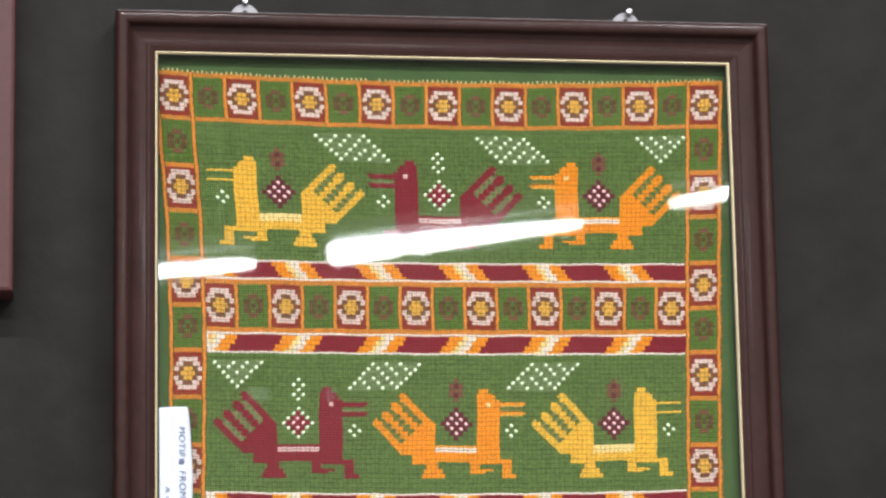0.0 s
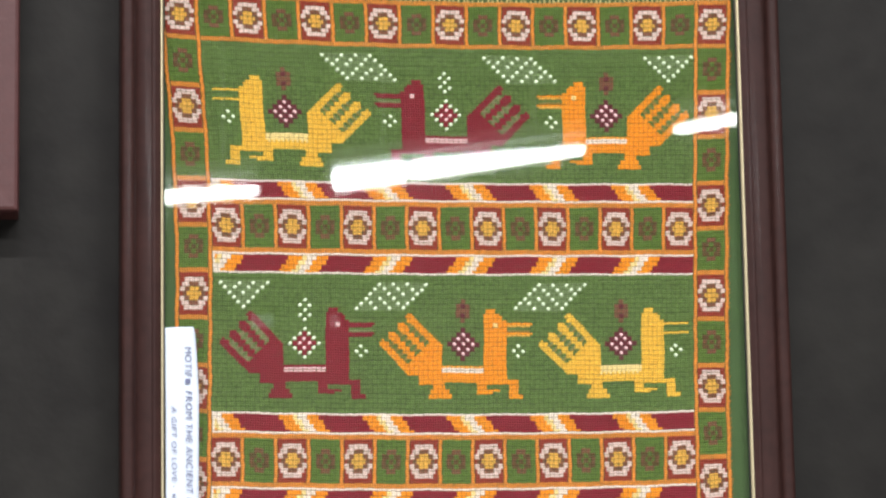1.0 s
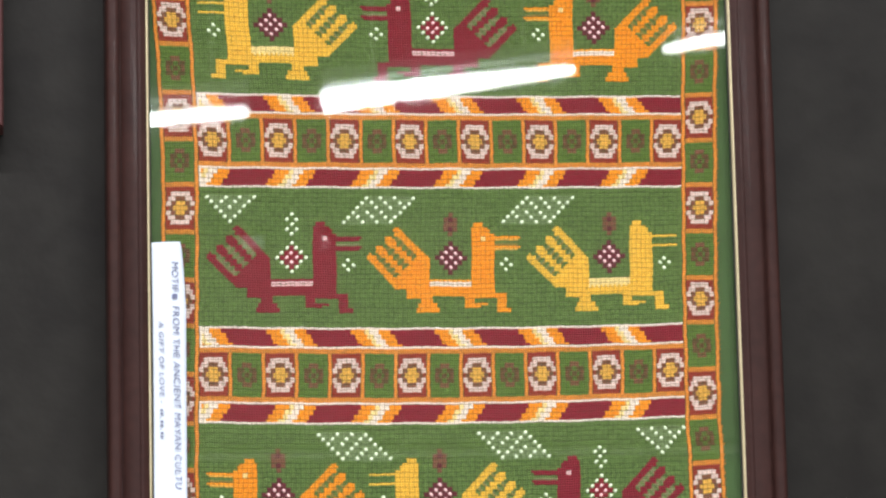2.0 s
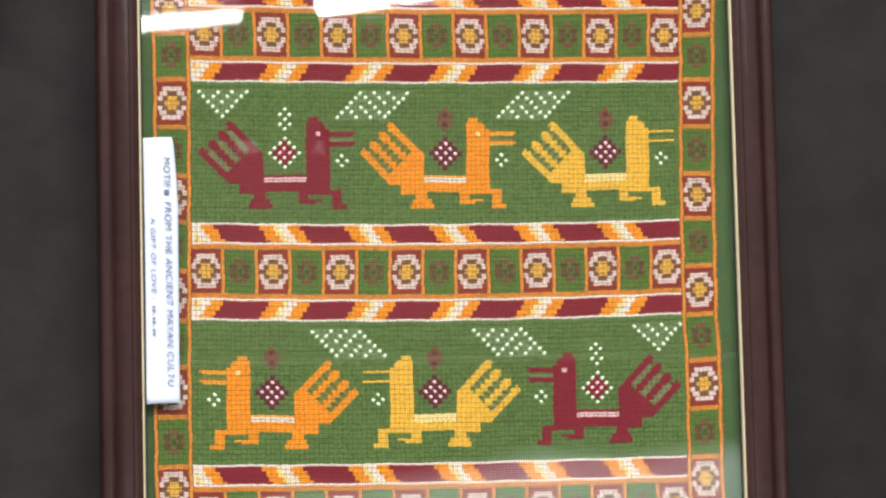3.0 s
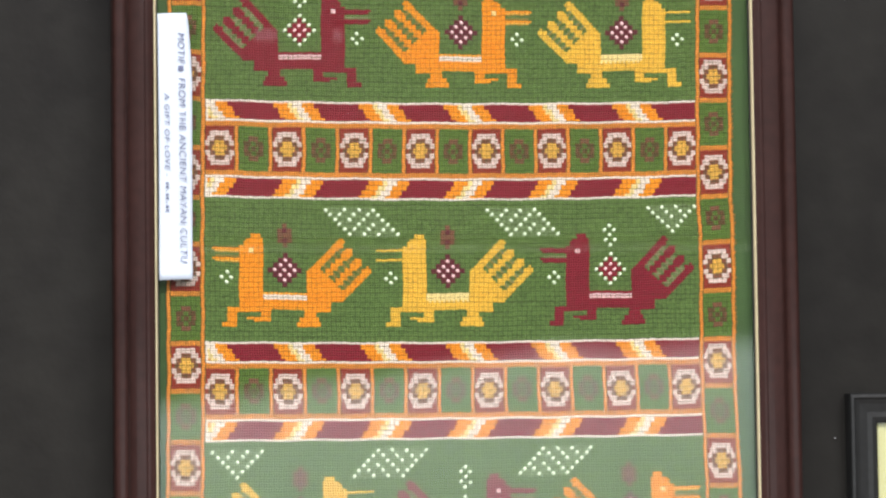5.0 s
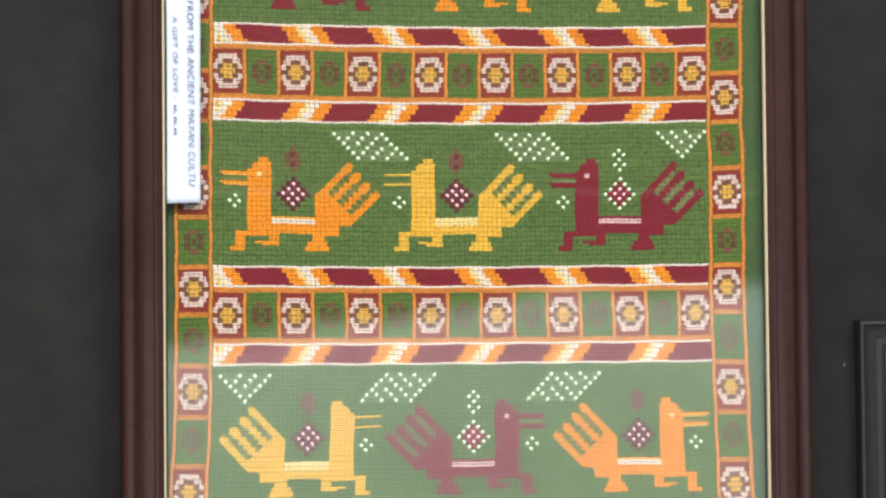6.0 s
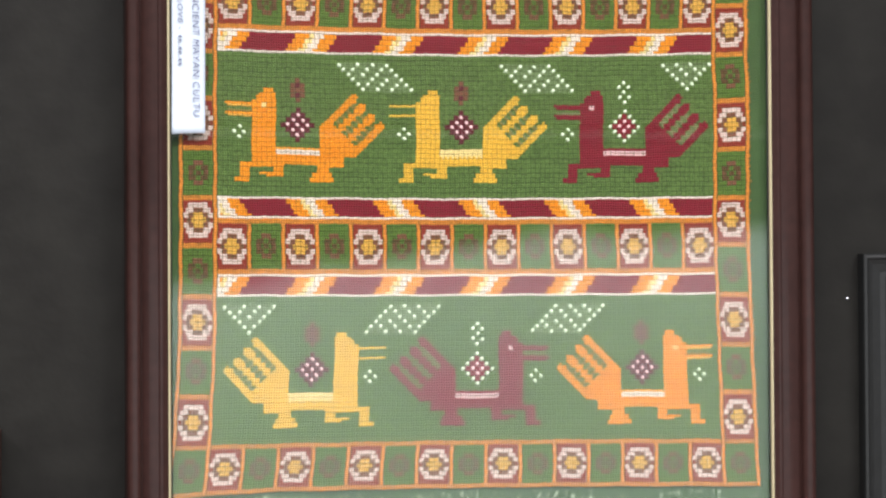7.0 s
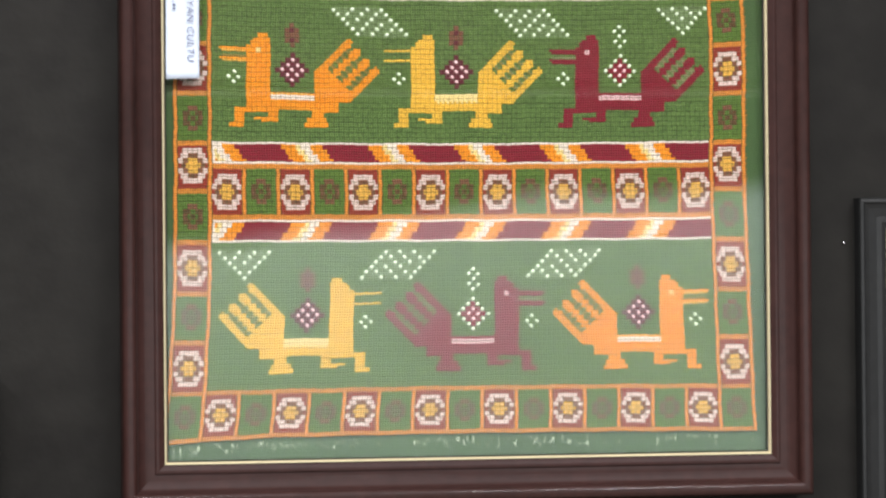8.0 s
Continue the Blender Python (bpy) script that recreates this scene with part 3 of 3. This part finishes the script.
def hanger(x):
    """A round metal hanger plate behind the frame's top rail."""
    verts, faces, n = [], [], 28
    for y in (0.0072, 0.0060):
        for r in (0.0072, 0.0018):
            high = 1.8690 if r > 0.004 else 1.8712
            verts += [(x + r * math.cos(2 * math.pi * i / n), y, high + r * math.sin(2 * math.pi * i / n)) for i in range(n)]
    for i in range(n):
        j = (i + 1) % n
        faces += [(i, j, n + j, n + i), (2 * n + i, 3 * n + i, 3 * n + j, 2 * n + j), (i, 2 * n + i, 2 * n + j, j),
                  (n + i, n + j, 3 * n + j, 3 * n + i)]
    return part("hanger_plate", mesh_of("hanger_plate", verts, faces, [TIN]), framed, "pale metal hanger plate")


hanger(-0.0985)
hanger(0.0932)


def nail(x, z, r, head_y, label):
    verts, faces, n = [], [], 14
    rings = ((FRONT + 0.004, r * 0.35), (head_y + 0.0012, r * 0.35), (head_y + 0.0012, r), (head_y + 0.0003, r), (head_y, r * 0.7))
    for y, k in rings:
        verts += [(x + k * math.cos(2 * math.pi * i / n), y, z + k * math.sin(2 * math.pi * i / n)) for i in range(n)]
    for a in range(len(rings) - 1):
        faces += [(a * n + i, a * n + (i + 1) % n, (a + 1) * n + (i + 1) % n, (a + 1) * n + i) for i in range(n)]
    faces.append(tuple(range((len(rings) - 1) * n, len(rings) * n)))
    return tagged(new("nail", mesh_of("nail", verts, faces, [STEEL], smooth=True)), label, "nail", "nails in the wall")


nail(-0.0985, 1.8770, 0.0016, 0.0035, "steel nail that holds the frame's hanger plate")
nail(0.0948, 1.8763, 0.0019, 0.0030, "bright steel nail that holds the frame's hanger plate")
nail(0.1850, 1.4730, 0.0006, 0.0128, "tiny pale nail head in the dark wall")

# ---- the paper label on the glass ----
lv, lf, ln, lm = [], [], 40, 8
for j in range(ln + 1):
    s = j / ln
    z = 1.6743 - 0.1242 * s
    x0 = -0.1411 + 0.0003 * math.sin(3 * s)
    x1 = -0.1277 + 0.0026 * min(1, s / 0.25) ** 0.6 - 0.0006 * s
    for i in range(lm + 1):
        k = i / lm
        lift = 0.0003 + 0.0016 * max(0, (s - 0.86) / 0.14) ** 1.5 + 0.0004 * math.exp(-((s - 0.27) / 0.03) ** 2) + 0.0006 * k * (1 - s) ** 3
        lv.append((x0 + (x1 - x0) * k, -0.0041 - lift, z + 0.0004 * math.sin(2 * k)))
for j in range(ln):
    for i in range(lm):
        a = j * (lm + 1) + i
        lf.append((a, a + lm + 1, a + lm + 2, a + 1))
paper = tagged(new("paper_label", mesh_of("paper_label", lv, lf, [PAPER], smooth=True)),
               "narrow white paper label typed in capitals, stuck on the glass", "label")
thick = paper.modifiers.new("thickness", "SOLIDIFY")
thick.thickness, thick.offset = 0.00015, -1


def typed(words, x, z_top, length, height):
    """Typed words that run down the label."""
    cu = bpy.data.curves.new("typed_line", "FONT")
    cu.body, cu.size, cu.offset = words, 1.0, 0.0
    cu.shear, cu.space_character = 0.12, 1.12
    cu.materials.append(INK)
    ob = new("typed_line", cu)
    bpy.context.view_layer.update()
    wide = ob.dimensions.x or 10.0
    ob.parent = paper
    ob.matrix_basis = Matrix.Translation((x, -0.0054, z_top)) @ Matrix(((0.009, 1, 0), (0, 0, -1), (-1, 0, 0))).to_4x4() \
        @ Matrix.Diagonal((length / wide, height / 0.72, 1, 1))
    return tagged(ob, label="grey-blue typed capitals")


typed("MOTIF", -0.1318, 1.6655, 0.0143, 0.0032)
typed("FROM THE ANCIENT MAYAN CULTU", -0.1315, 1.6445, 0.0860, 0.0032)
typed("A GIFT OF LOVE -", -0.1382, 1.6370, 0.0385, 0.0024)
part("typed_bar", box("typed_bar", -0.1317, -0.1293, -0.0055, -0.0052, 1.6476, 1.6499, INK), paper)
for k in range(8):
    z = 1.5960 - 0.0018 * k
    part("typed_bar", box("typed_bar", -0.1378, -0.1364 if k % 3 != 2 else -0.1374, -0.0055, -0.0052, z - 0.0011, z - 0.0004, INK), paper)

# ---- the neighbouring frames ----
PLAIN = [(0.0, 0.0135), (0.0, -0.0085), (0.0008, -0.0102), (0.0022, -0.0108), (0.010, -0.0106), (0.0125, -0.0090), (0.0140, -0.0075),
         (0.0190, -0.0065), (0.0205, -0.0050), (0.0205, 0.0)]


def neighbour(x0, x1, z0, z1, profile, mat, label, mount, deep=0.0):
    ob = tagged(new("picture_frame"), label, "picture frame", "frames on the wall")
    four_rails("moulding", x0, x1, z0, z1, profile, mat, ob)
    w = profile[-1][0]
    part("mount", box("mount", x0 + w - 0.002, x1 - w + 0.002, deep, deep + 0.003, z0 + w - 0.002, z1 - w + 0.002, mount), ob, "plain mount board")
    g = part("glass_pane", box("glass_pane", x0 + w, x1 - w, deep - 0.0035, deep - 0.0020, z0 + w, z1 - w, GLASS), ob)
    g.visible_shadow = False
    return ob


neighbour(-0.534, -0.2100, 1.7287, 2.24, PLAIN, REDWOOD, "reddish brown wooden picture frame beside the embroidery", CLOTH)
SLIM = [(0.0, 0.0135), (0.0, 0.0060), (0.0006, 0.0047), (0.0020, 0.0045), (0.0030, 0.0055), (0.0050, 0.0062), (0.0090, 0.0068),
        (0.0115, 0.0066), (0.0138, 0.0074), (0.0144, 0.0084), (0.0144, 0.0110)]
neighbour(0.1903, 0.489, 1.08, 1.4944, SLIM, EBONY, "slim black lacquered frame with a cream mount", MOUNT, 0.0105)
neighbour(-0.53, -0.2190, 1.02, 1.4150, PLAIN, MAHOGANY, "dark wooden picture frame low on the wall", MOUNT)
